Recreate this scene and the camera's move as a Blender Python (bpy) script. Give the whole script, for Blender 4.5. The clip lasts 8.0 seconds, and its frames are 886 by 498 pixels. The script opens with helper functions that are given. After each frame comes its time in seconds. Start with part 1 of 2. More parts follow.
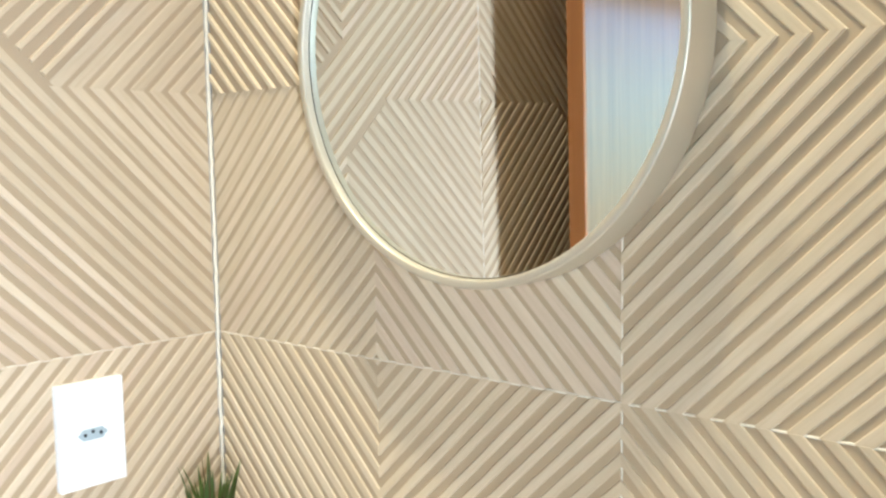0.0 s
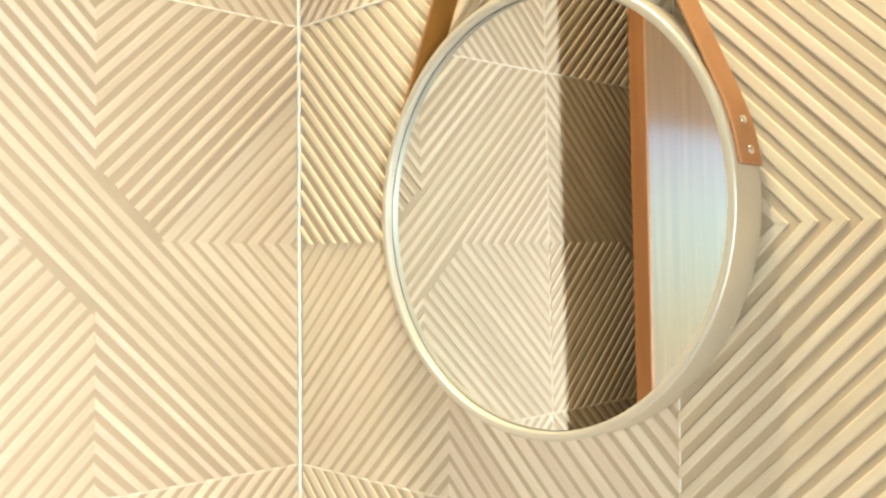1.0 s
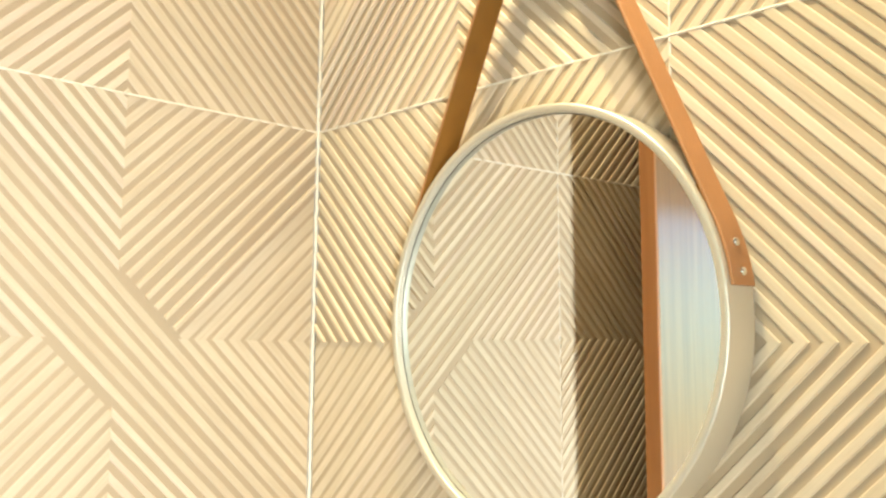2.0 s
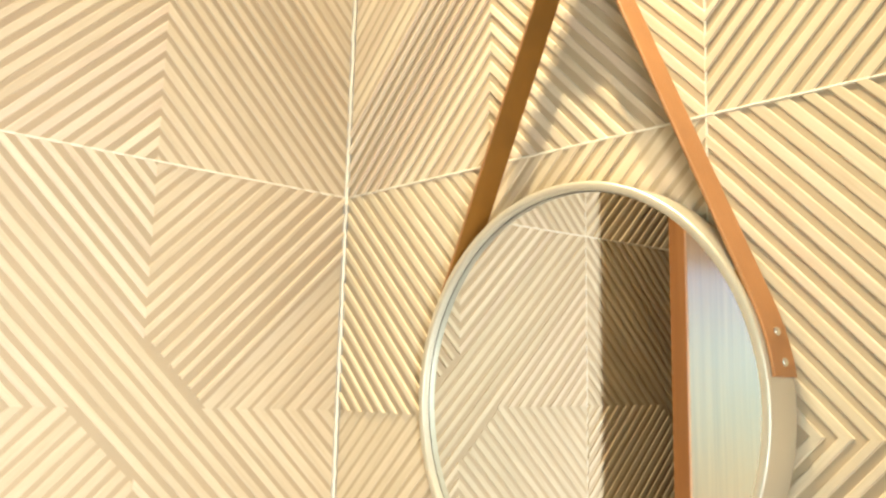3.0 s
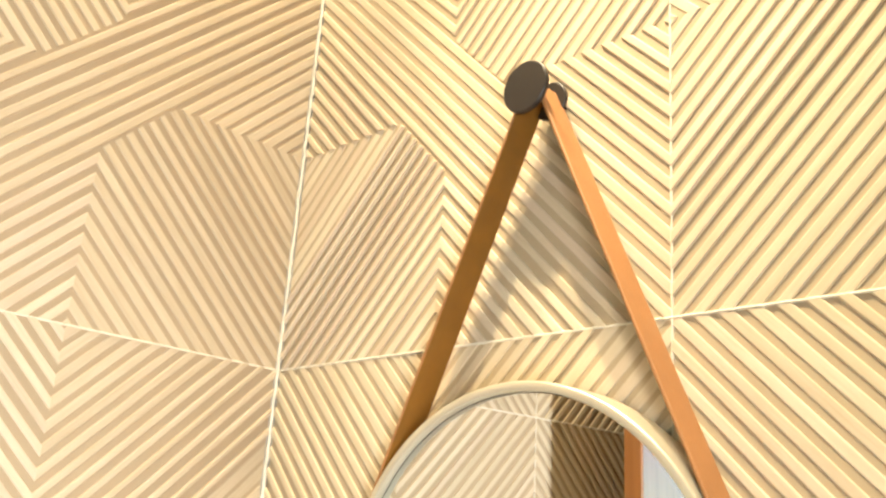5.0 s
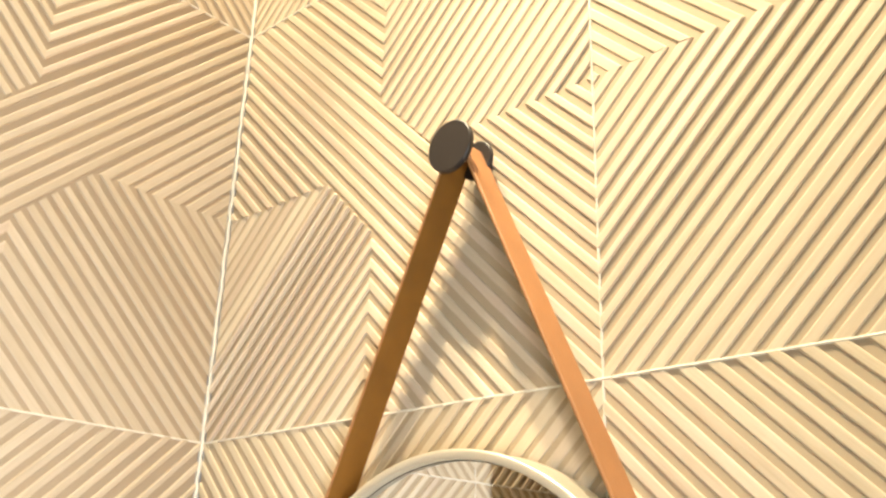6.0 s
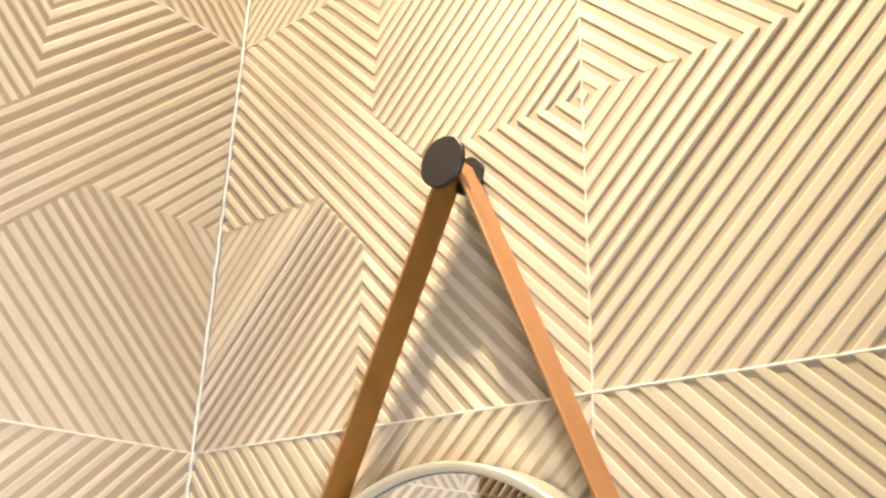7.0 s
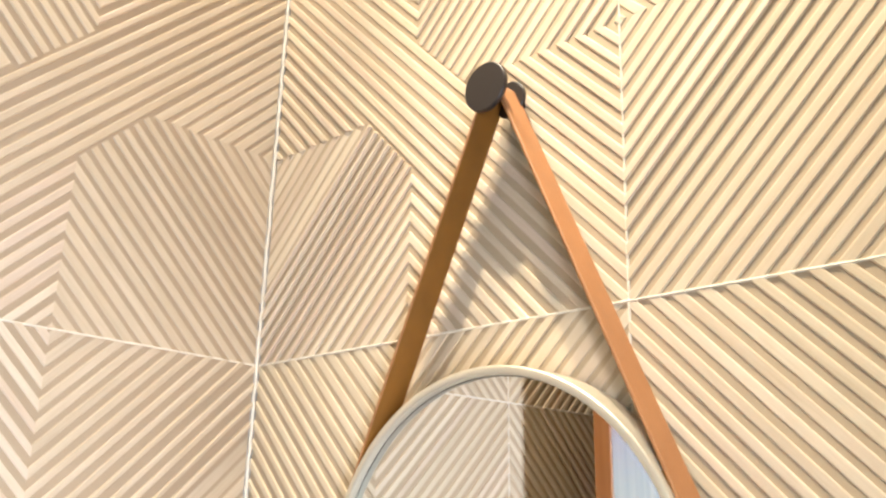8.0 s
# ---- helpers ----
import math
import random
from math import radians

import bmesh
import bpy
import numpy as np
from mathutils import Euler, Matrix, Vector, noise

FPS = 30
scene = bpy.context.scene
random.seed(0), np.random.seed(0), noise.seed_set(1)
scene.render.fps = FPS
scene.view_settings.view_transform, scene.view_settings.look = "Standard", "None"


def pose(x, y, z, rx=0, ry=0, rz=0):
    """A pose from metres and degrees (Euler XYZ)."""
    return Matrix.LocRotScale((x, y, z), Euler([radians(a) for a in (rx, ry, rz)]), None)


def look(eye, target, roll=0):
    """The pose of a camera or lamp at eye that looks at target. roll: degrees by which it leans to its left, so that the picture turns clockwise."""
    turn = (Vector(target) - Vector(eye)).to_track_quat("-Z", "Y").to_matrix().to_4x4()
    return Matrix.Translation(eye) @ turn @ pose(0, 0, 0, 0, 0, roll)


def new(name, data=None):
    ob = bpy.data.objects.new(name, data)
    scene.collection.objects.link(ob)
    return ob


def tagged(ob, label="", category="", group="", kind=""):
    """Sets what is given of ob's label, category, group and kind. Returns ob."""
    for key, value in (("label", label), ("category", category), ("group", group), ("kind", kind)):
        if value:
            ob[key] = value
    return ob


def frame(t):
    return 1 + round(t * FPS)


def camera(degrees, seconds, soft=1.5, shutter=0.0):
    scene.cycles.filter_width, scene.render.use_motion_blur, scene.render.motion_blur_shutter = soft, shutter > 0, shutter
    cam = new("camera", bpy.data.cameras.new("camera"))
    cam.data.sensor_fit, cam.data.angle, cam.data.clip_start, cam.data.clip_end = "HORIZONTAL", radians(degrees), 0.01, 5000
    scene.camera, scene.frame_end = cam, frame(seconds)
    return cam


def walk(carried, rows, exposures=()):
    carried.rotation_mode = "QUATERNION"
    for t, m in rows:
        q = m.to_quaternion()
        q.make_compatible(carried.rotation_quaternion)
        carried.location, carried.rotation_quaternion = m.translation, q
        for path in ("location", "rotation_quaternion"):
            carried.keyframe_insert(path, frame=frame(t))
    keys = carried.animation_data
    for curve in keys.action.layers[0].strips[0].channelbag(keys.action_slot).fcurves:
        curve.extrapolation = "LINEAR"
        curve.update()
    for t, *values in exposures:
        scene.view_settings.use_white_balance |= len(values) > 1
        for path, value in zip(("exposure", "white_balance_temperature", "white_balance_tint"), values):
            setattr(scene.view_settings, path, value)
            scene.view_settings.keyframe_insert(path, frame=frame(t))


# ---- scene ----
cam = camera(51.1, 8.0, soft=2.5)
PATH = [
    (0, (0.992, -0.693, 1.409), (-0.32, 0.805, 1.226), -0.9),
    (0.5, (1.017, -0.739, 1.444), (-0.374, 0.698, 1.395), -1.1),
    (1, (1.046, -0.751, 1.46), (-0.381, 0.649, 1.511), -0.4),
    (1.5, (1.08, -0.755, 1.48), (-0.38, 0.606, 1.613), -0.4),
    (1.7, (1.083, -0.761, 1.483), (-0.372, 0.603, 1.654), 0.0),
    (2.8, (1.072, -0.765, 1.521), (-0.396, 0.563, 1.809), 1.7),
    (3, (1.067, -0.764, 1.528), (-0.408, 0.551, 1.834), 1.6),
    (3.5, (1.061, -0.762, 1.538), (-0.433, 0.511, 1.922), 1.8),
    (4, (1.031, -0.754, 1.554), (-0.475, 0.497, 1.966), 3.5),
    (4.2, (1.022, -0.747, 1.566), (-0.457, 0.528, 2.001), 4.5),
    (4.5, (1.019, -0.723, 1.587), (-0.423, 0.567, 2.096), 4.4),
    (4.8, (1.016, -0.72, 1.592), (-0.376, 0.59, 2.182), 4.8),
    (5, (1.011, -0.698, 1.594), (-0.354, 0.629, 2.206), 4.1),
    (5.2, (1.012, -0.695, 1.595), (-0.326, 0.65, 2.226), 3.3),
    (6.3, (1.007, -0.666, 1.609), (-0.216, 0.721, 2.372), 1.2),
    (6.5, (1.008, -0.675, 1.609), (-0.196, 0.73, 2.369), 1.1),
    (7, (1.012, -0.688, 1.61), (-0.21, 0.707, 2.358), 1.6),
    (7.5, (1.026, -0.705, 1.595), (-0.245, 0.685, 2.267), 1.5),
    (8, (1.046, -0.73, 1.581), (-0.277, 0.645, 2.18), 1.6),
]
EXPOSURES = [(0, -0.65, 5980, 9), (0.5, -0.47, 6300, 7), (1.0, -0.38, 6680, 7), (1.5, -0.35, 6900, 6), (3.0, -0.36, 7200, 8), (5.0, -0.31, 7320, 11), (6.5, -0.45, 6560, 14), (8.0, -0.46, 6200, 17)]
walk(cam, [(t, look(eye, target, roll)) for t, eye, target, roll in PATH], EXPOSURES)

# ---- light ----
world = bpy.data.worlds.new("sky")
scene.world = world
world.use_nodes = True
wn = world.node_tree.nodes
sky = wn.new("ShaderNodeTexSky")
sky.sky_type, sky.sun_disc = "NISHITA", False
sky.sun_elevation, sky.sun_rotation = radians(48), radians(200)
wn["Background"].inputs["Strength"].default_value = 0.08
world.node_tree.links.new(sky.outputs[0], wn["Background"].inputs["Color"])

EAST, SOUTH, TOP = 1.70, -4.60, 3.60
WARM = (1.0, 0.90, 0.635)
DAY = (0.80, 0.89, 1.0)


def spot(name, eye, target, watts, size, cone, blend, color):
    lamp = bpy.data.lights.new(name, "SPOT")
    lamp.energy, lamp.shadow_soft_size, lamp.color = watts, size, color
    lamp.spot_size, lamp.spot_blend = radians(cone), blend
    ob = new(name, lamp)
    ob.matrix_world = look(eye, target)
    return ob


# two warm spots over the corner, cool daylight through two windows in the east wall
spot("track_spot", (0.56, -0.43, 3.15), (0.90, -0.10, 1.7), 232, 0.02, 76, 0.85, WARM)
spot("track_spot", (0.19, -0.42, 3.40), (0.17, -0.36, 1.7), 192, 0.02, 100, 0.85, WARM)


lamp = bpy.data.lights.new("daylight", "AREA")
lamp.shape, lamp.size, lamp.size_y, lamp.energy, lamp.color = "RECTANGLE", 0.14, 0.90, 50, DAY
lamp.spread = radians(120)
new("daylight", lamp).matrix_world = look((EAST + 0.06, -1.17, 1.16), (0, -1.17, 1.16))


# ---- materials ----
def nodes_of(name):
    mat = bpy.data.materials.new(name)
    mat.use_nodes = True
    nt = mat.node_tree
    return mat, nt.nodes, nt.links, nt.nodes["Principled BSDF"]


def ramp(nodes, stops):
    r = nodes.new("ShaderNodeValToRGB")
    while len(r.color_ramp.elements) < len(stops):
        r.color_ramp.elements.new(0.5)
    for e, (p, c) in zip(r.color_ramp.elements, stops):
        e.position, e.color = p, (*c, 1)
    return r


def noise_node(nodes, links, vector, scale, detail=3.0, rough=0.55):
    n = nodes.new("ShaderNodeTexNoise")
    n.inputs["Scale"].default_value, n.inputs["Detail"].default_value, n.inputs["Roughness"].default_value = scale, detail, rough
    if vector:
        links.new(vector, n.inputs["Vector"])
    return n


def math_node(nodes, links, op, a, b):
    n = nodes.new("ShaderNodeMath")
    n.operation = op
    for i, v in enumerate((a, b)):
        if isinstance(v, (int, float)):
            n.inputs[i].default_value = v
        else:
            links.new(v, n.inputs[i])
    return n.outputs[0]


def bump(nodes, links, bsdf, height, strength, distance):
    b = nodes.new("ShaderNodeBump")
    b.inputs["Strength"].default_value, b.inputs["Distance"].default_value = strength, distance
    links.new(height, b.inputs["Height"])
    links.new(b.outputs[0], bsdf.inputs["Normal"])


def mix_color(nodes, links, mode, fac, a, b):
    m = nodes.new("ShaderNodeMix")
    m.data_type, m.blend_type = "RGBA", mode
    for socket, v in ((m.inputs[0], fac), (m.inputs[6], a), (m.inputs[7], b)):
        if isinstance(v, (int, float)):
            socket.default_value = v
        elif isinstance(v, tuple):
            socket.default_value = (*v, 1)
        else:
            links.new(v, socket)
    return m.outputs[2]


def slat_wood():
    """Pale oiled wood, grain along the slat by the UV map, each slat with a tone of its own."""
    mat, n, l, b = nodes_of("slat_wood")
    uv = n.new("ShaderNodeUVMap")
    stretch = n.new("ShaderNodeMapping")
    stretch.inputs["Scale"].default_value = (14, 260, 1)
    l.new(uv.outputs[0], stretch.inputs[0])
    grain = noise_node(n, l, stretch.outputs[0], 1.0, 5, 0.65)
    soft = n.new("ShaderNodeMapping")
    soft.inputs["Scale"].default_value = (5, 22, 1)
    l.new(uv.outputs[0], soft.inputs[0])
    cloud = noise_node(n, l, soft.outputs[0], 1.0, 3)
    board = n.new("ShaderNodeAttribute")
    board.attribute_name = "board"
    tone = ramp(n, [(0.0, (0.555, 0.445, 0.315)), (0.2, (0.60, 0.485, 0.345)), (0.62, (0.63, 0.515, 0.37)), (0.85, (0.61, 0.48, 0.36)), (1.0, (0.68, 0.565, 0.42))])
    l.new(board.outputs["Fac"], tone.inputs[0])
    g = ramp(n, [(0.25, (0.80, 0.76, 0.70)), (0.55, (1, 1, 1)), (0.8, (1.05, 1.04, 1.03))])
    l.new(grain.outputs[0], g.inputs[0])
    c = ramp(n, [(0.3, (0.88, 0.85, 0.80)), (0.6, (1.02, 1.01, 1.0))])
    l.new(cloud.outputs[0], c.inputs[0])
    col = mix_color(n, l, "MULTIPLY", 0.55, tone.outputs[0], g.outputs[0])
    col = mix_color(n, l, "MULTIPLY", 0.8, col, c.outputs[0])
    l.new(col, b.inputs["Base Color"])
    b.inputs["Roughness"].default_value = 0.62
    b.inputs["Specular IOR Level"].default_value = 0.3
    bump(n, l, b, grain.outputs[0], 0.25, 0.0006)
    return mat


def plain(name, color, rough=0.6, metal=0.0, vary=0.06, scale=6.0, fine=180.0, bumpy=0.08, coat=0.0):
    """A plain surface with cloudy and fine variation."""
    mat, n, l, b = nodes_of(name)
    tc = n.new("ShaderNodeTexCoord")
    big = noise_node(n, l, tc.outputs["Object"], scale, 4)
    small = noise_node(n, l, tc.outputs["Object"], fine, 3)
    r = ramp(n, [(0.3, tuple(c * (1 - vary) for c in color)), (0.7, tuple(min(1, c * (1 + vary)) for c in color))])
    l.new(math_node(n, l, "ADD", math_node(n, l, "MULTIPLY", big.outputs[0], 0.65), math_node(n, l, "MULTIPLY", small.outputs[0], 0.35)), r.inputs[0])
    l.new(r.outputs[0], b.inputs["Base Color"])
    b.inputs["Metallic"].default_value, b.inputs["Coat Weight"].default_value = metal, coat
    rr = ramp(n, [(0.3, (rough * 0.85,) * 3), (0.7, (min(1, rough * 1.15),) * 3)])
    l.new(small.outputs[0], rr.inputs[0])
    l.new(rr.outputs[0], b.inputs["Roughness"])
    bump(n, l, b, small.outputs[0], bumpy, 0.001)
    return mat


def veneer(name, dark, light, rough, coat):
    """Varnished wood with upright grain."""
    mat, n, l, b = nodes_of(name)
    tc = n.new("ShaderNodeTexCoord")
    m = n.new("ShaderNodeMapping")
    m.inputs["Scale"].default_value = (60, 60, 2.2)
    l.new(tc.outputs["Object"], m.inputs[0])
    g = noise_node(n, l, m.outputs[0], 1.0, 5, 0.6)
    r = ramp(n, [(0.3, dark), (0.7, light)])
    l.new(g.outputs[0], r.inputs[0])
    l.new(r.outputs[0], b.inputs["Base Color"])
    b.inputs["Roughness"].default_value, b.inputs["Coat Weight"].default_value, b.inputs["Coat Roughness"].default_value = rough, coat, 0.13
    bump(n, l, b, g.outputs[0], 0.12, 0.001)
    return mat


def outdoors():
    """Daylit distance outside the window: pale sky over soft foliage."""
    mat, n, l, b = nodes_of("outdoors")
    tc, sep = n.new("ShaderNodeTexCoord"), n.new("ShaderNodeSeparateXYZ")
    l.new(tc.outputs["Object"], sep.inputs[0])
    cloud = noise_node(n, l, tc.outputs["Object"], 2.2, 4)
    f = math_node(n, l, "ADD", math_node(n, l, "DIVIDE", sep.outputs[2], 3.0), math_node(n, l, "MULTIPLY", cloud.outputs[0], 0.16))
    r = ramp(n, [(0.22, (0.42, 0.37, 0.38)), (0.40, (0.30, 0.50, 0.36)), (0.54, (0.30, 0.74, 0.74)), (0.66, (0.40, 0.88, 1.0)), (0.80, (0.34, 0.60, 1.0))])
    l.new(f, r.inputs[0])
    glow = n.new("ShaderNodeEmission")
    glow.inputs["Strength"].default_value = 9.5
    l.new(r.outputs[0], glow.inputs["Color"])
    l.new(glow.outputs[0], n["Material Output"].inputs["Surface"])
    return mat


OUTSIDE = outdoors()
SLAT = slat_wood()
# Backing toned below the slats, putting groove shade into its colour
BACKING = plain("groove_shade_backing", (0.43, 0.32, 0.205), 0.75)
JOINT = plain("joint_filler", (0.77, 0.70, 0.58), 0.6, vary=0.04, bumpy=0.2)
PLASTER = plain("painted_plaster", (0.50, 0.46, 0.41), 0.7, vary=0.04, scale=2.5)
FLOOR = plain("stone_floor", (0.42, 0.38, 0.33), 0.35, vary=0.12, scale=4)
FRAME = plain("champagne_metal", (0.60, 0.54, 0.43), 0.40, metal=0.5, vary=0.02, bumpy=0.0)
LEATHER = plain("tan_leather", (0.375, 0.165, 0.062), 0.55, vary=0.12, scale=30, fine=900, bumpy=0.25)
# Inner side of the strap: its shade is put into this darker colour
STRAP_SHADE = plain("shaded_strap_leather", (0.20, 0.080, 0.005), 0.7, vary=0.15, scale=30, fine=900, bumpy=0.3)
CHROME = plain("chrome", (0.86, 0.85, 0.83), 0.14, metal=1.0, vary=0.02, bumpy=0.0)
KNOB = plain("dark_bronze", (0.026, 0.019, 0.017), 0.42, metal=0.2, vary=0.1, bumpy=0.03)
WHITE = plain("white_plastic", (0.86, 0.87, 0.88), 0.32, vary=0.015, bumpy=0.01)
SOCKET = plain("socket_plastic", (0.40, 0.48, 0.52), 0.35, vary=0.02, bumpy=0.01)
BLACK = plain("dark_hole", (0.02, 0.02, 0.02), 0.6)
LEAF = plain("grass_leaf", (0.085, 0.145, 0.03), 0.5, vary=0.35, scale=25)
LEAF_TIP = plain("grass_stem", (0.12, 0.085, 0.03), 0.6, vary=0.3, scale=25)
DOOR_FACE = veneer("varnished_veneer", (0.19, 0.085, 0.028), (0.29, 0.14, 0.050), 0.55, 1.0)
DOOR_EDGE = veneer("orange_lipping", (0.36, 0.14, 0.04), (0.46, 0.19, 0.06), 0.5, 0.1)
SILVER, _n, _l, _b = nodes_of("silvered_glass")
_b.inputs["Base Color"].default_value = (0.81, 0.85, 0.86, 1)
_b.inputs["Metallic"].default_value, _b.inputs["Roughness"].default_value = 1.0, 0.012


# ---- building helpers ----
def finish(name, bm, material, smooth=False):
    me = bpy.data.meshes.new(name)
    bm.to_mesh(me)
    bm.free()
    me.materials.append(material)
    if smooth:
        for p in me.polygons:
            p.use_smooth = True
    return me


def part(name, bm, material, parent=None, label="", smooth=False):
    ob = new(name, finish(name, bm, material, smooth))
    if parent:
        ob.parent = parent
    return tagged(ob, label) if label else ob


def empty(name, at=(0, 0, 0)):
    ob = new(name)
    ob.location = at
    ob.empty_display_size = 0.05
    return ob


def box(lo, hi, bevel=0.0, segments=2):
    bm = bmesh.new()
    bmesh.ops.create_cube(bm, size=1)
    for v in bm.verts:
        v.co = Vector([lo[i] + (v.co[i] + 0.5) * (hi[i] - lo[i]) for i in range(3)])
    if bevel:
        bmesh.ops.bevel(bm, geom=bm.edges[:], offset=bevel, segments=segments, profile=0.5, affect="EDGES")
    return bm


def lathe(profile, steps, closed=False):
    """Turn (radius, along) points about the y axis; along is y."""
    bm = bmesh.new()
    rings = [[bm.verts.new((r * math.cos(2 * math.pi * k / steps), y, r * math.sin(2 * math.pi * k / steps))) for k in range(steps)] for r, y in profile]
    pairs = list(zip(rings, rings[1:])) + ([(rings[-1], rings[0])] if closed else [])
    for a, b in pairs:
        for k in range(steps):
            bm.faces.new((a[k], a[(k + 1) % steps], b[(k + 1) % steps], b[k]))
    if not closed:
        bm.faces.new(rings[0])
        bm.faces.new(rings[-1][::-1])
    bmesh.ops.recalc_face_normals(bm, faces=bm.faces[:])
    return bm


def auto_smooth(ob, degrees=35):
    me = ob.data
    for p in me.polygons:
        p.use_smooth = True
    me.set_sharp_from_angle(angle=radians(degrees))
    return ob


# ---- structure ----
BASE = -0.004
wall_west = tagged(part("wall_west", box((BASE - 0.12, SOUTH - 0.12, 0), (BASE, 0.124, TOP)), PLASTER), "wall clad with pale ribbed wooden panels", "wall", kind="structure")
wall_north = tagged(part("wall_north", box((BASE, -BASE, 0), (EAST + 0.12, 0.124, TOP)), PLASTER), "wall clad with pale ribbed wooden panels", "wall", kind="structure")
wall_south = tagged(part("wall_south", box((BASE, SOUTH - 0.12, 0), (EAST + 0.12, SOUTH, TOP)), PLASTER), "plain painted wall", "wall", kind="structure")
bm = bmesh.new()
for y0, y1, z0, z1 in ((-1.05, -BASE, 0, TOP), (-2.55, -1.29, 0, TOP), (SOUTH, -4.4, 0, TOP), (-1.29, -1.05, 0, 0.7), (-1.29, -1.05, 2.1, TOP), (-4.4, -2.55, 0, 0.5), (-4.4, -2.55, 2.1, TOP)):
    bm.from_mesh(finish("wall_piece", box((EAST, y0, z0), (EAST + 0.12, y1, z1)), PLASTER))
wall_east = tagged(part("wall_east", bm, PLASTER), "plain painted wall with two windows", "wall", kind="structure")
floor = tagged(part("floor", box((BASE - 0.12, SOUTH - 0.12, -0.1), (EAST + 0.12, 0.124, 0)), FLOOR), "plain stone floor", "floor", kind="structure")
ceiling = tagged(part("ceiling", box((BASE - 0.12, SOUTH - 0.12, TOP), (EAST + 0.12, 0.124, TOP + 0.1)), PLASTER), "plain painted ceiling", "ceiling", kind="structure")
for name, y0, y1, z0 in (("window_1", -4.4, -2.55, 0.5), ("window_2", -1.29, -1.05, 0.7)):
    opening = tagged(empty(name, (EAST + 0.02, y0, z0)), "daylight window with a white frame", "window", kind="structure")
    w, h = y1 - y0, 2.1 - z0
    for lo, hi in (((0, 0, 0), (0.03, 0.02, h)), ((0, w - 0.02, 0), (0.03, w, h)), ((0, 0.02, h - 0.02), (0.03, w - 0.02, h)), ((0, 0.02, 0), (0.03, w - 0.02, 0.02))):
        part("window_frame", box(lo, hi, 0.002), WHITE, opening)
tagged(part("backdrop", box((EAST + 0.5, -5.6, -0.1), (EAST + 0.52, -1.6, 3.2)), OUTSIDE), "bright hazy garden and sky outside the window", "backdrop", kind="structure")

# ---- ribbed panels ----
SIZE, HALF, STEP = 0.6, 0.3, 0.025
CUT_LOW, CUT_HIGH = 0.5125, 0.6875
RIB = 0.0014
# slat depth across a field, from one place across it to another, and past that
RAMPS = {
    ("wall_west", 2, 0, 3): (-0.25, 0.55, 0.085, 1.75, 0.4),
    ("wall_north", 2, 0, 3): (0.78, 0.55, 0.30, 1.65, 1.65),
    ("wall_north", 3, 0, 3): (0.30, 0.5, -0.085, 1.75, 0.4),
    ("wall_west", 3, 0, 3): (0.30, 0.45, 0.77, 1.3, 0.6),
    ("wall_north", 3, 0, 2): (0.0, 1.2, 1.0, 1.2, 1.2),
    ("wall_west", 3, 0, 2): (0.0, 0.5, 1.0, 0.5, 0.5),
    ("wall_north", 2, 0, 2): (0.0, 0.3, 1.0, 0.3, 0.3),
    ("wall_north", 2, 0, 0): (-0.1, 0.4, 0.1, 0.5, 0.5),
    ("wall_north", 2, 0, 6): (0.30, 0.8, 0.60, 0.4, 0.7),
    ("wall_west", 2, 0, 2): (0.0, 0.5, 1.0, 0.5, 0.5),
    ("wall_west", 2, 0, 6): (0.0, 0.6, 1.0, 0.6, 0.6),
}
rng, tone_rng = random.Random(7), random.Random(12)


def clip(poly, nx, ny, d):
    """The part of a polygon where nx * a + ny * b >= d."""
    out = []
    for p, q in zip(poly, poly[1:] + poly[:1]):
        dp, dq = nx * p[0] + ny * p[1] - d, nx * q[0] + ny * q[1] - d
        if dp >= 0:
            out.append(p)
        if dp * dq < 0:
            t = dp / (dp - dq)
            out.append((p[0] + t * (q[0] - p[0]), p[1] + t * (q[1] - p[1])))
    return out


def area(poly):
    return 0.5 * abs(sum(p[0] * q[1] - q[0] * p[1] for p, q in zip(poly, poly[1:] + poly[:1])))


def fields(gap):
    """The fields of one panel: polygons, sign (+1 falls to the right, -1 rises), step; gap lies open beside the band."""
    square = [(0, 0), (SIZE, 0), (SIZE, SIZE), (0, SIZE)]
    high, low = clip(square, 1, 1, CUT_HIGH), clip(square, -1, -1, -CUT_LOW)
    band_low, band_high, count = CUT_LOW + gap, CUT_HIGH - gap, 6 if gap else 7
    band = [clip(clip(square, 1, 1, band_low), -1, -1, -band_high)]
    far, close = clip(square, 1, 1, CUT_HIGH - gap / 2), clip(square, -1, -1, -CUT_LOW - gap / 2)
    return [
        (band, 1, (band_high - band_low) / count),
        ([clip(far, -1, 0, -HALF)], 1, STEP),
        ([clip(far, 0, -1, -HALF)], 1, STEP),
        ([clip(clip(high, 1, 0, HALF), 0, 1, HALF)], -1, STEP),
        ([clip(close, 0, 1, HALF)], 1, STEP),
        ([clip(close, 1, 0, HALF)], 1, STEP),
        ([clip(clip(low, -1, 0, -HALF), 0, -1, -HALF)], -1, STEP),
    ]


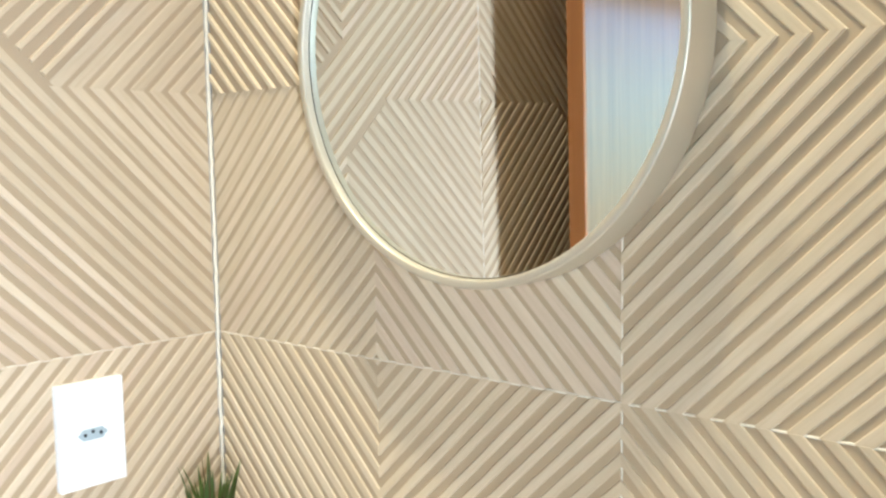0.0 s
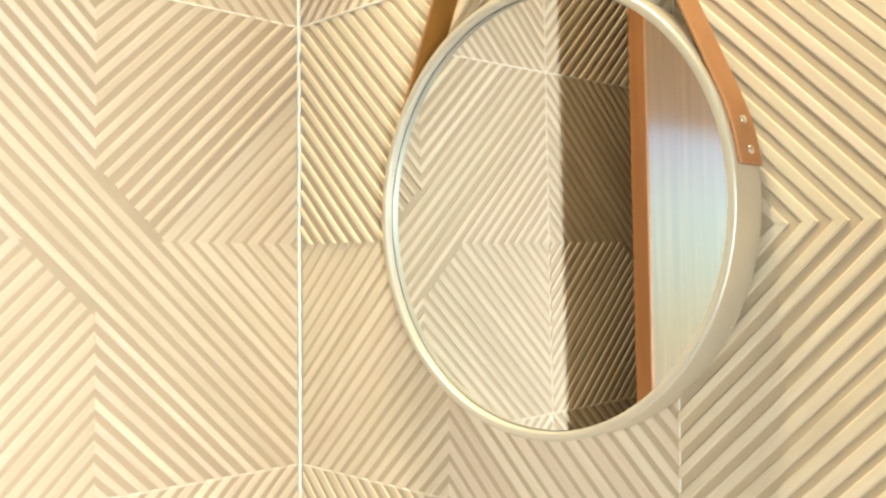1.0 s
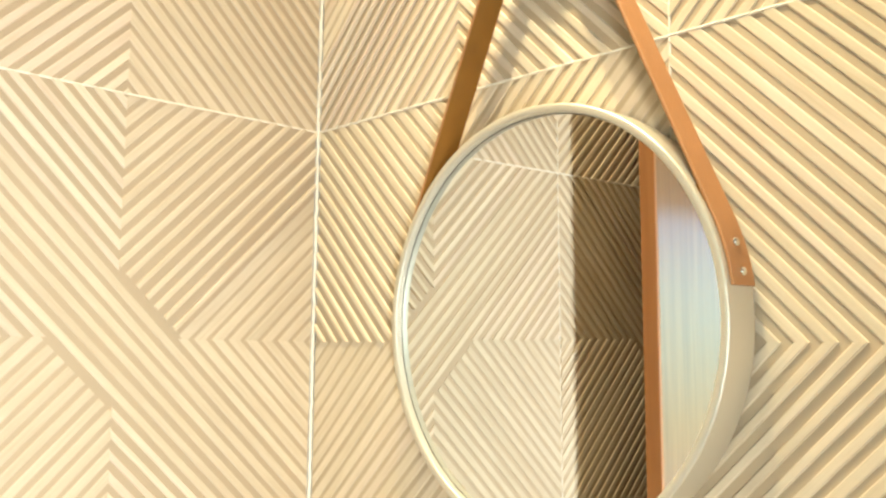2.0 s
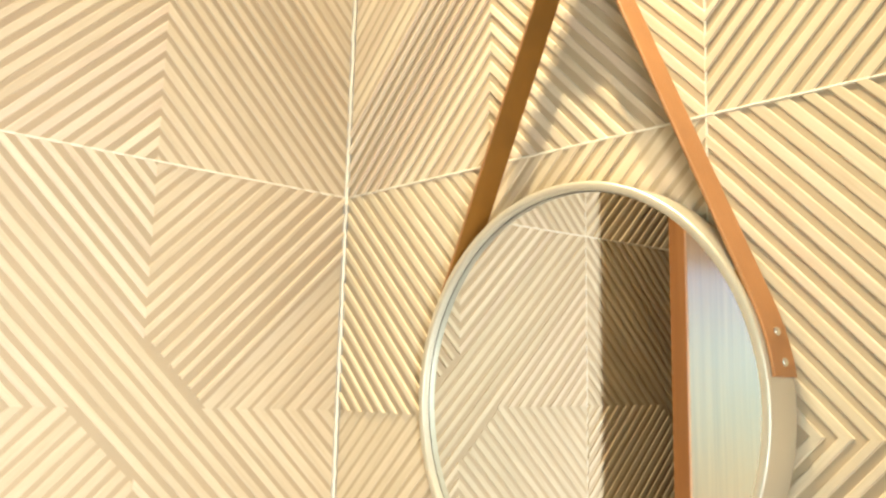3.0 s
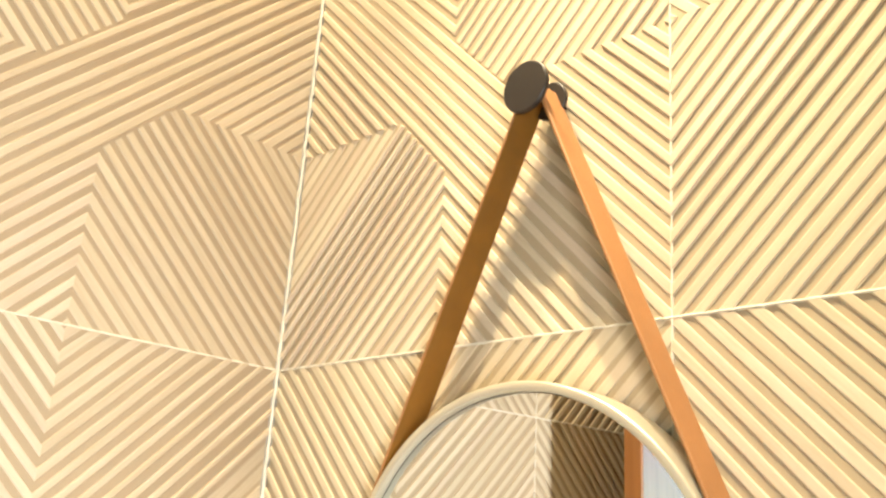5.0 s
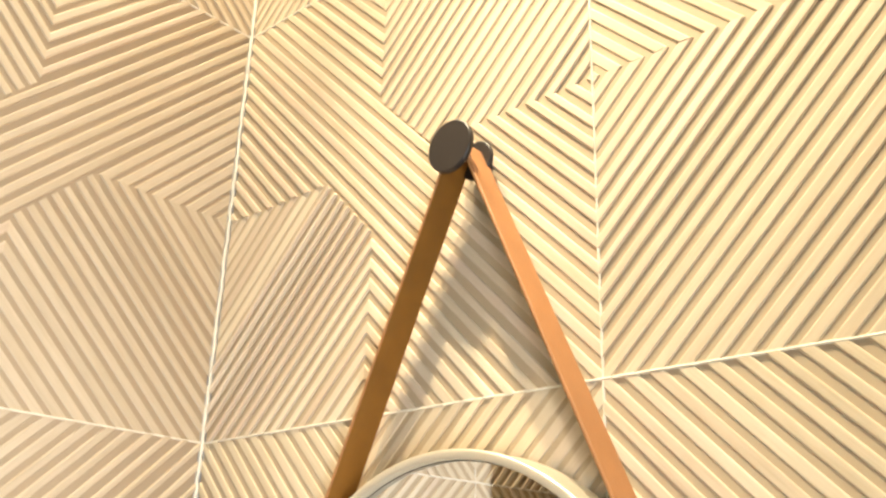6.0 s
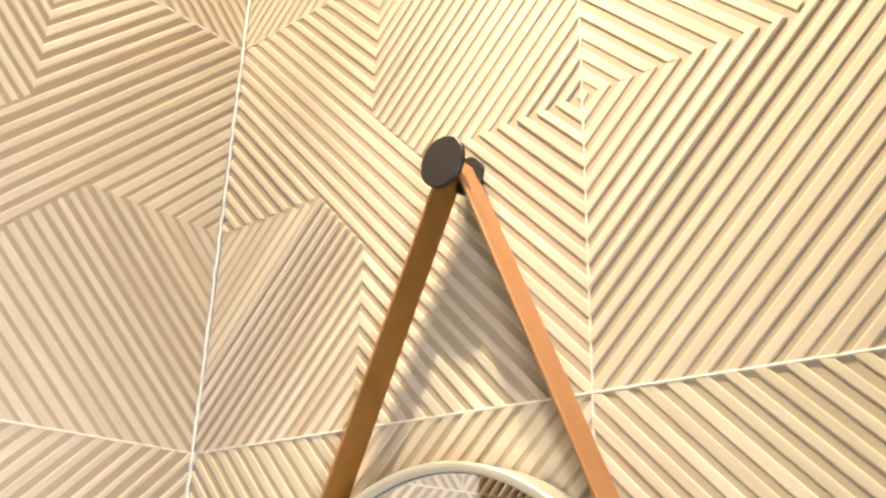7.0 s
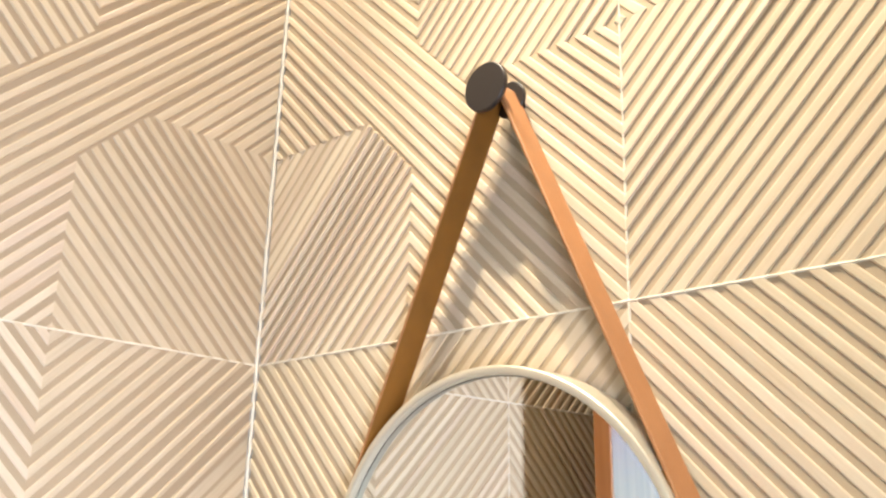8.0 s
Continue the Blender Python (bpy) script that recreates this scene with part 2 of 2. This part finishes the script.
def rib_mesh(poly, sign, start, step, look_of, verts, faces, uvs, smooth):
    """One rib on a polygon, across the coordinate a + sign * b from start to start + step, appended to the lists."""
    lean, wide, rise, tilt, shift = look_of
    shape = [(0.5 + lean + side * (wide - inset), h) for side, inset, h in ((-1, 0, 0), (-1, 0.025, 0.7), (-1, 0.06, 0.94), (-1, 0.11, 1), (1, 0.11, 1), (1, 0.06, 0.94), (1, 0.025, 0.7), (1, 0, 0))]
    shape = [(f, h * (1 + tilt * (f - 0.5))) for f, h in shape]

    def height(s):
        f = min(1, max(0, (s - start) / step))
        for (f0, h0), (f1, h1) in zip(shape, shape[1:]):
            if f <= f1 + 1e-9:
                return rise * (h0 + (h1 - h0) * (f - f0) / (f1 - f0))
        return 0.0

    found, borders = {}, {}

    def vert(p):
        key = (round(p[0], 6), round(p[1], 6))
        if key not in found:
            found[key] = len(verts)
            s = p[0] + sign * p[1]
            verts.append((p[0], p[1], height(s)))
            uvs.append((shift[0] + (p[0] - sign * p[1]) * 0.7071, shift[1] + s * 0.7071))
        return found[key]

    for (f0, _), (f1, _) in zip(shape, shape[1:]):
        cell = clip(clip(poly, 1, sign, start + f0 * step), -1, -sign, -(start + f1 * step))
        if len(cell) < 3 or area(cell) < 1e-9:
            continue
        ids = []
        for p in cell:
            i = vert(p)
            if i not in ids:
                ids.append(i)
        if len(ids) < 3:
            continue
        faces.append(ids)
        smooth.append(False)
        for e in zip(ids, ids[1:] + ids[:1]):
            borders[tuple(sorted(e))] = None if tuple(sorted(e)) in borders else e
    for e in borders.values():
        if e and max(verts[e[0]][2], verts[e[1]][2]) > 0.0002:
            base = len(verts)
            for i, z in ((e[0], None), (e[1], None), (e[1], -0.001), (e[0], -0.001)):
                verts.append((verts[i][0], verts[i][1], verts[i][2] if z is None else z))
                uvs.append(uvs[i])
            faces.append([base + 1, base, base + 3, base + 2])
            smooth.append(False)


def rib_object(name, verts, faces, uvs, smooth, boards, place, flip):
    me = bpy.data.meshes.new(name)
    me.from_pydata([place(*v) for v in verts], [], [f[::-1] if flip else f for f in faces])
    layer = me.uv_layers.new(name="UVMap")
    for loop in me.loops:
        layer.data[loop.index].uv = uvs[loop.vertex_index]
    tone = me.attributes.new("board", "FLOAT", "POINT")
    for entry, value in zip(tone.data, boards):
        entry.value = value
    for p, s in zip(me.polygons, smooth):
        p.use_smooth = s
    me.materials.append(SLAT)
    return new(name, me)


def slat_depth(key, across, group):
    """How far a slat stands proud, as a share of the usual: the boards taper from deep to shallow grooves."""
    if key in RAMPS:
        s0, d0, s1, d1, past = RAMPS[key]
        f = (across - s0) / (s1 - s0)
        return past if f > 1 else d0 + (d1 - d0) * max(0, f)
    return (0.98 if key[0] == "wall_west" else 0.9) + 0.4 * group


def panel(wall, place, turned, flip_a, flip_b, limit, single, gap, row, col):
    """One ribbed panel. place maps (a, b, height) to the room; limit is the stretch of a and b that is kept."""
    a0, a1, b0, b1 = limit
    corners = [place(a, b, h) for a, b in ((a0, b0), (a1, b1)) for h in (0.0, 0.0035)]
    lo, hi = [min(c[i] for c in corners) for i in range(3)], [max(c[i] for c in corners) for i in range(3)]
    # seen between the slats, where its dark tone deepens the grooves' shade
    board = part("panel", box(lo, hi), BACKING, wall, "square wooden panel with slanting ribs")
    rest = ([], [], [], [], [])

    def put(a, b, h):
        return place(a, b, h + 0.0034)

    for index, (polys, sign, step) in enumerate(fields(gap)):
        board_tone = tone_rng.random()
        if flip_a != flip_b:
            sign = -sign
        kept = []
        for poly in polys:
            poly = [(SIZE - a if flip_a else a, SIZE - b if flip_b else b) for a, b in poly]
            for n in ((1, 0, a0), (-1, 0, -a1), (0, 1, b0), (0, -1, -b1)):
                poly = clip(poly, *n) if poly else poly
            if len(poly) < 3 or area(poly) < 1e-7:
                continue
            if sum(p[0] * q[1] - q[0] * p[1] for p, q in zip(poly, poly[1:] + poly[:1])) < 0:
                poly = poly[::-1]
            kept.append(poly)
        across = [p[0] + sign * p[1] for poly in kept for p in poly]
        if not across:
            continue
        first = (-SIZE if gap else -SIZE - STEP / 2) if index else CUT_LOW + gap - (0 if sign > 0 else SIZE)
        k = math.floor((min(across) - first) / step + 1e-6)
        while first + k * step < max(across) - 1e-6:
            start = first + k * step
            k += 1
            strips = [clip(clip(poly, 1, sign, start), -1, -sign, -(start + step)) for poly in kept]
            strips = [t for t in strips if len(t) > 2 and area(t) > 4e-6]
            if not strips:
                continue
            middle = [sum(p[i] for p in strips[0]) / len(strips[0]) for i in (0, 1)]
            group = noise.noise(Vector((start * 9.0, middle[0] * 2.0 + sign, middle[1] * 2.0)))
            depth = slat_depth((wall.name, row, col, index), start + step / 2, group) * rng.uniform(0.92, 1.08)
            look_of = (rng.uniform(-0.02, 0.02), max(0.19, 0.42 - 0.15 * depth) + rng.uniform(-0.02, 0.02), 0.0006 + RIB * depth ** 2, rng.uniform(-0.12, 0.12), (rng.uniform(0, 40), rng.uniform(0, 40)))
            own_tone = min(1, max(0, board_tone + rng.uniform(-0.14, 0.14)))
            lists = ([], [], [], [], []) if single else rest
            for strip in strips:
                rib_mesh(strip, sign, start, step, look_of, *lists[:4])
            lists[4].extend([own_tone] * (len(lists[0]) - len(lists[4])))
            if single:
                rib_object("slat", *lists, put, turned).parent = board
    if not single:
        ob = rib_object("slats", *rest, put, turned)
        ob.parent = board
        tagged(ob, kind="stuff")
    return board


def west_place(y0, z0):
    return lambda a, b, h: (BASE + h, y0 + a, z0 + b)


def north_place(x0, z0):
    return lambda a, b, h: (x0 + a, -BASE - h, z0 + b)


EDGE = 0.588
for row in range(5):
    z0 = SIZE * row
    near = row in (2, 3)
    gap = 0.012 if row == 2 else 0
    for col in range(3):
        reach = SIZE - 0.012 + BASE if col == 0 else SIZE
        panel(wall_west, west_place(-EDGE - SIZE * col, z0), False, col % 2 == 1, row % 2 == 1, (0, reach - 0.001, 0, SIZE), near and col == 0 or row == 2 and col == 1, gap, row, col)
    for col in range(3):
        start = 0.012 - BASE + 0.001 if col == 0 else 0
        stop = SIZE if col < 2 else EAST - (EDGE + SIZE) - 0.002
        panel(wall_north, north_place(EDGE - SIZE + SIZE * col, z0), False, col % 2 == 0, row % 2 == 1, (start, stop, 0, SIZE), near and col < 2, 0 if col else gap, row, col)


def bead(points, radius, wobble=0.0):
    """A thin uneven bead of filler along a line."""
    bm = bmesh.new()
    p, q = Vector(points[0]), Vector(points[1])
    along = (q - p).normalized()
    side = along.orthogonal().normalized()
    other = along.cross(side)
    n = max(2, int((q - p).length / 0.006))
    rings = []
    for i in range(n + 1):
        c = p.lerp(q, i / n)
        j = Vector([wobble * noise.noise(c * 90 + Vector((0, 0, k * 7))) for k in range(3)])
        r = radius * (1 + 0.25 * noise.noise(c * 120))
        rings.append([bm.verts.new(c + j + r * (math.cos(k * math.pi / 3) * side + math.sin(k * math.pi / 3) * other)) for k in range(6)])
    for a, b in zip(rings, rings[1:]):
        for k in range(6):
            bm.faces.new((a[k], a[(k + 1) % 6], b[(k + 1) % 6], b[k]))
    bmesh.ops.recalc_face_normals(bm, faces=bm.faces[:])
    return bm



def strip(start, end, wide, out, proud):
    """A thin uneven strip of filler from start to end, wide across, standing proud along out."""
    bm = bmesh.new()
    p, q, o = Vector(start), Vector(end), Vector(out)
    side = (q - p).normalized().cross(o)
    n = max(2, int((q - p).length / 0.008))
    rows = []
    for i in range(n + 1):
        c = p.lerp(q, i / n)
        w, h = wide * (1 + 0.4 * noise.noise(c * 110)), proud * (1 + 0.10 * noise.noise(c * 95 + o * 3))
        shift = side * 0.0004 * noise.noise(c * 70)
        rows.append([bm.verts.new(c + shift + side * s * w + o * k) for s, k in ((-0.6, 0), (-0.5, h * 0.85), (0, h), (0.5, h * 0.85), (0.6, 0))])
    for a, b in zip(rows, rows[1:]):
        for k in range(4):
            bm.faces.new((a[k], a[k + 1], b[k + 1], b[k]))
    bmesh.ops.recalc_face_normals(bm, faces=bm.faces[:])
    return bm


for row in range(1, 5):
    z, proud = SIZE * row, 0.0021 if row > 2 else 0.0010
    part("joint", strip((BASE + 0.0035, -EDGE - 2 * SIZE, z), (BASE + 0.0035, -0.002, z), 0.0018, (1, 0, 0), proud), JOINT, wall_west, "thin cream joint", True)
    part("joint", strip((0.002, -BASE - 0.0035, z), (EAST, -BASE - 0.0035, z), 0.0018, (0, -1, 0), proud), JOINT, wall_north, "thin cream joint", True)
for k in range(2):
    y = -EDGE - SIZE * k
    for z0, z1, proud in ((0, 1.5, 0.0008), (1.5, 3, 0.0018)):
        part("joint", strip((BASE + 0.0035, y, z0), (BASE + 0.0035, y, z1), 0.0016, (1, 0, 0), proud), JOINT, wall_west, "thin cream joint", True)
        part("joint", strip((-y, -BASE - 0.0035, z0), (-y, -BASE - 0.0035, z1), 0.0016, (0, -1, 0), proud), JOINT, wall_north, "thin cream joint", True)
part("joint", bead(((0.0030, -0.0030, 0), (0.0030, -0.0030, 3)), 0.0024, 0.0017), JOINT, wall_north, "cream corner joint", True)

# ---- round mirror on its strap ----
MX, MZ, MR = 0.4495, 1.520, 0.2258
ROD = (0.4528, 2.0468)
mirror = tagged(empty("wall_mirror", (MX, -0.0055, MZ)), "round mirror in champagne metal hung by a tan leather strap", "mirror")
mirror.rotation_euler = (radians(0.6), 0, radians(-0.70))
rim = [(MR, 0), (MR, -0.0395), (MR - 0.0006, -0.0412), (MR - 0.002, -0.042), (MR - 0.0075, -0.042), (MR - 0.0085, -0.0415), (MR - 0.009, -0.0405), (MR - 0.009, -0.0305), (MR - 0.016, -0.0295), (MR - 0.016, 0)]
auto_smooth(part("frame", lathe(rim, 160, True), FRAME, mirror, "champagne metal ring frame"), 50)
glass = part("glass", lathe([(MR - 0.0100, -0.0296), (MR - 0.0100, -0.0325)], 160), SILVER, mirror, "clear mirror glass")
# black ring added to draw the shaded gap between glass and frame
part("glass_gap", lathe([(MR - 0.0089, -0.0325), (MR - 0.0089, -0.0330), (MR - 0.0096, -0.0330), (MR - 0.0096, -0.0325)], 160, True), BLACK, mirror, "thin dark gap line round the glass")
part("back_plate", lathe([(MR - 0.019, -0.004), (MR - 0.019, -0.0215)], 96), BLACK, mirror)


def strap_line(end_left, end_right, out=0.0):
    """Points of the strap: up the left of the ring, over the rod, down the right."""
    rr, cx, cz = MR + 0.0023 + out, MX, MZ
    dx, dz = ROD[0] - cx, ROD[1] - cz
    d, lean = math.hypot(dx, dz), math.atan2(dx, dz)
    free = math.acos(rr / d)
    pts = []
    lo = math.pi / 2 - math.asin((end_left - cz) / rr)
    for i in range(25):
        a = -lo + (lo - free) * i / 24 + lean * i / 24
        pts.append((cx + rr * math.sin(a), cz + rr * math.cos(a)))
    for i in range(9):
        a = math.radians(-68 + 17 * i)
        pts.append((ROD[0] + (0.0090 + out) * math.sin(a), ROD[1] + (0.0090 + out) * math.cos(a)))
    hi = math.pi / 2 - math.asin((end_right - cz) / rr)
    for i in range(25):
        a = lean + free + (hi - free - lean) * i / 24
        pts.append((cx + rr * math.sin(a), cz + rr * math.cos(a)))
    return pts


def ribbon(pts, y0, y1, thick):
    bm = bmesh.new()
    rings = []
    for i, p in enumerate(pts):
        a, b = Vector(pts[max(0, i - 1)]), Vector(pts[min(len(pts) - 1, i + 1)])
        t = (b - a).normalized()
        nrm = Vector((-t.y, t.x)) * thick / 2
        e = 0.0006
        loop = [(1, y0 + e), (1, y1 - e), (0.55, y1), (-0.55, y1), (-1, y1 - e), (-1, y0 + e), (-0.55, y0), (0.55, y0)]
        rings.append([bm.verts.new((p[0] + s * nrm.x, y, p[1] + s * nrm.y)) for s, y in loop])
    for a, b in zip(rings, rings[1:]):
        for k in range(8):
            bm.faces.new((a[k], a[(k + 1) % 8], b[(k + 1) % 8], b[k]))
    bm.faces.new(rings[0])
    bm.faces.new(rings[-1][::-1])
    bmesh.ops.recalc_face_normals(bm, faces=bm.faces[:])
    return bm


origin = Vector(mirror.location)
bm = ribbon(strap_line(1.475, 1.549), -0.0420, -0.0062, 0.0032)
bmesh.ops.translate(bm, verts=bm.verts[:], vec=-origin)
strap = auto_smooth(part("strap", bm, LEATHER, mirror, "tan leather strap"), 45)
# thin added layer that carries the shade on the strap's inner side
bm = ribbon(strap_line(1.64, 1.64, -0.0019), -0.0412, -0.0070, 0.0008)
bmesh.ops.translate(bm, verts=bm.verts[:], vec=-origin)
auto_smooth(part("inner_shade", bm, STRAP_SHADE, strap, "inner side of the strap, coloured dark as shade"), 45)
dome = [(0.0042, 0), (0.0042, -0.0008), (0.0036, -0.0018), (0.0022, -0.0026), (0.0006, -0.0029)]
for z in (1.587, 1.561):
    for side in (1, -1):
        drop = z if side > 0 else z - 0.074
        a = math.asin((drop - MZ) / (MR + 0.003))
        bm = lathe(dome, 14)
        turn = Matrix.Rotation(radians(90) * side, 4, "Z")
        m = Matrix.Rotation(-a * side, 4, "Y") @ Matrix.Translation((side * (MR + 0.0038), -0.0180, 0)) @ turn
        bmesh.ops.transform(bm, matrix=m, verts=bm.verts[:])
        part("rivet", bm, CHROME, strap, "chrome rivet", True)

knob = tagged(empty("mirror_hook", (ROD[0], 0, ROD[1])), "dark bronze double disc wall knob carrying the mirror strap", "wall hook")


def disc(r, y0, y1):
    return lathe([(r * 0.55, y0), (r - 0.0012, y0), (r, y0 - 0.0012), (r, y1 + 0.0012), (r - 0.0012, y1), (r * 0.55, y1 - 0.0002)], 48)


auto_smooth(part("front_disc", disc(0.0285, -0.0505, -0.0570), KNOB, knob), 40)
auto_smooth(part("wall_disc", disc(0.0215, -0.0105, -0.0160), KNOB, knob), 40)
auto_smooth(part("boss", lathe([(0.0120, 0.001), (0.0120, -0.0107)], 32), KNOB, knob), 40)
auto_smooth(part("rod", lathe([(0.0070, -0.0050), (0.0070, -0.0508)], 24), CHROME, knob, "chrome rod"), 40)

# ---- socket plate ----
socket = tagged(empty("socket_plate", (0.0, -0.1818, 1.1095)), "white plastic wall socket plate on the ribbed wooden wall", "socket")
part("plate", box((-0.001, -0.0400, -0.0610), (0.0105, 0.0400, 0.0610), 0.0018, 3), WHITE, socket)
bm = bmesh.new()
outline = [(-0.0185, 0), (-0.0120, 0.0068), (0.0120, 0.0068), (0.0185, 0), (0.0120, -0.0068), (-0.0120, -0.0068)]
back, front = [bm.verts.new((0.0098, y, z)) for y, z in outline], [bm.verts.new((0.0112, y * 0.96, z * 0.94)) for y, z in outline]
bm.faces.new(front)
for k in range(6):
    bm.faces.new((back[k], back[(k + 1) % 6], front[(k + 1) % 6], front[k]))
bmesh.ops.recalc_face_normals(bm, faces=bm.faces[:])
face = part("outlet", bm, SOCKET, socket, "pale six-sided outlet")
for y, z in ((-0.0095, 0.0), (0.0, 0.0028), (0.0095, 0.0)):
    bm = lathe([(0.0021, 0.0), (0.0021, -0.0006)], 12)
    bmesh.ops.transform(bm, matrix=Matrix.Translation((0.0111, y, z)) @ Matrix.Rotation(radians(90), 4, "Z"), verts=bm.verts[:])
    part("pin_hole", bm, BLACK, face)

# ---- counter and grass plant ----
counter = tagged(part("counter", box((0.006, -0.46, 0.845), (1.2, -0.006, 0.885), 0.003), PLASTER), "plain pale counter slab against the panelled walls", "counter", kind="structure")
plant = tagged(empty("potted_grass", (0.094, -0.086, 0.885)), "green grass-like plant in a small white pot in the corner", "plant")
bm = lathe([(0.026, 0.0), (0.030, -0.004), (0.040, -0.070), (0.0405, -0.072), (0.037, -0.072), (0.035, -0.062)], 40)
bmesh.ops.rotate(bm, verts=bm.verts[:], cent=(0, 0, 0), matrix=Matrix.Rotation(radians(-90), 3, "X"))
auto_smooth(part("pot", bm, WHITE, plant, "small white pot"), 40)


def blade(length, lean, turn, width, foot):
    bm = bmesh.new()
    rows = []
    for i in range(8):
        f = i / 7
        out = lean * f * f * length
        w = width * (1 - f) ** 0.7 * (0.55 + 0.9 * min(f * 3, 1) * 0.5) + 0.0002
        rows.append([bm.verts.new((out + s2, s * w, foot[2] + f * length)) for s, s2 in ((-1, 0.0), (0, -0.25 * w), (1, 0.0))])
    for a, b in zip(rows, rows[1:]):
        for k in range(2):
            bm.faces.new((a[k], a[k + 1], b[k + 1], b[k]))
    bmesh.ops.solidify(bm, geom=bm.faces[:], thickness=0.0004)
    bmesh.ops.transform(bm, matrix=Matrix.Translation((foot[0], foot[1], 0)) @ Matrix.Rotation(turn, 4, "Z"), verts=bm.verts[:])
    return bm


rng = random.Random(21)
for k in range(48):
    turn, off = rng.uniform(0, 2 * math.pi), rng.uniform(0, 0.022)
    foot = (off * math.cos(turn), off * math.sin(turn), 0.060)
    thin = k % 3 == 0
    part("leaf", blade(rng.uniform(0.085, 0.124), rng.uniform(0.05, 0.32), turn, 0.0016 if thin else rng.uniform(0.0035, 0.0075), foot), LEAF_TIP if thin else LEAF, plant, smooth=True)

# ---- open door leaf ----
door = tagged(empty("door_1", (0.134, -1.084, 0)), "open varnished wooden door leaf with orange edge lipping", "door", kind="structure")
part("leaf", box((-0.016, -0.41, 0.0), (0.016, 0.406, 2.12), 0.001), DOOR_FACE, door, "glossy brown veneer")
part("edge_lipping", box((-0.0162, 0.406, 0.0), (0.0162, 0.412, 2.12), 0.001), DOOR_EDGE, door, "orange wooden edge")
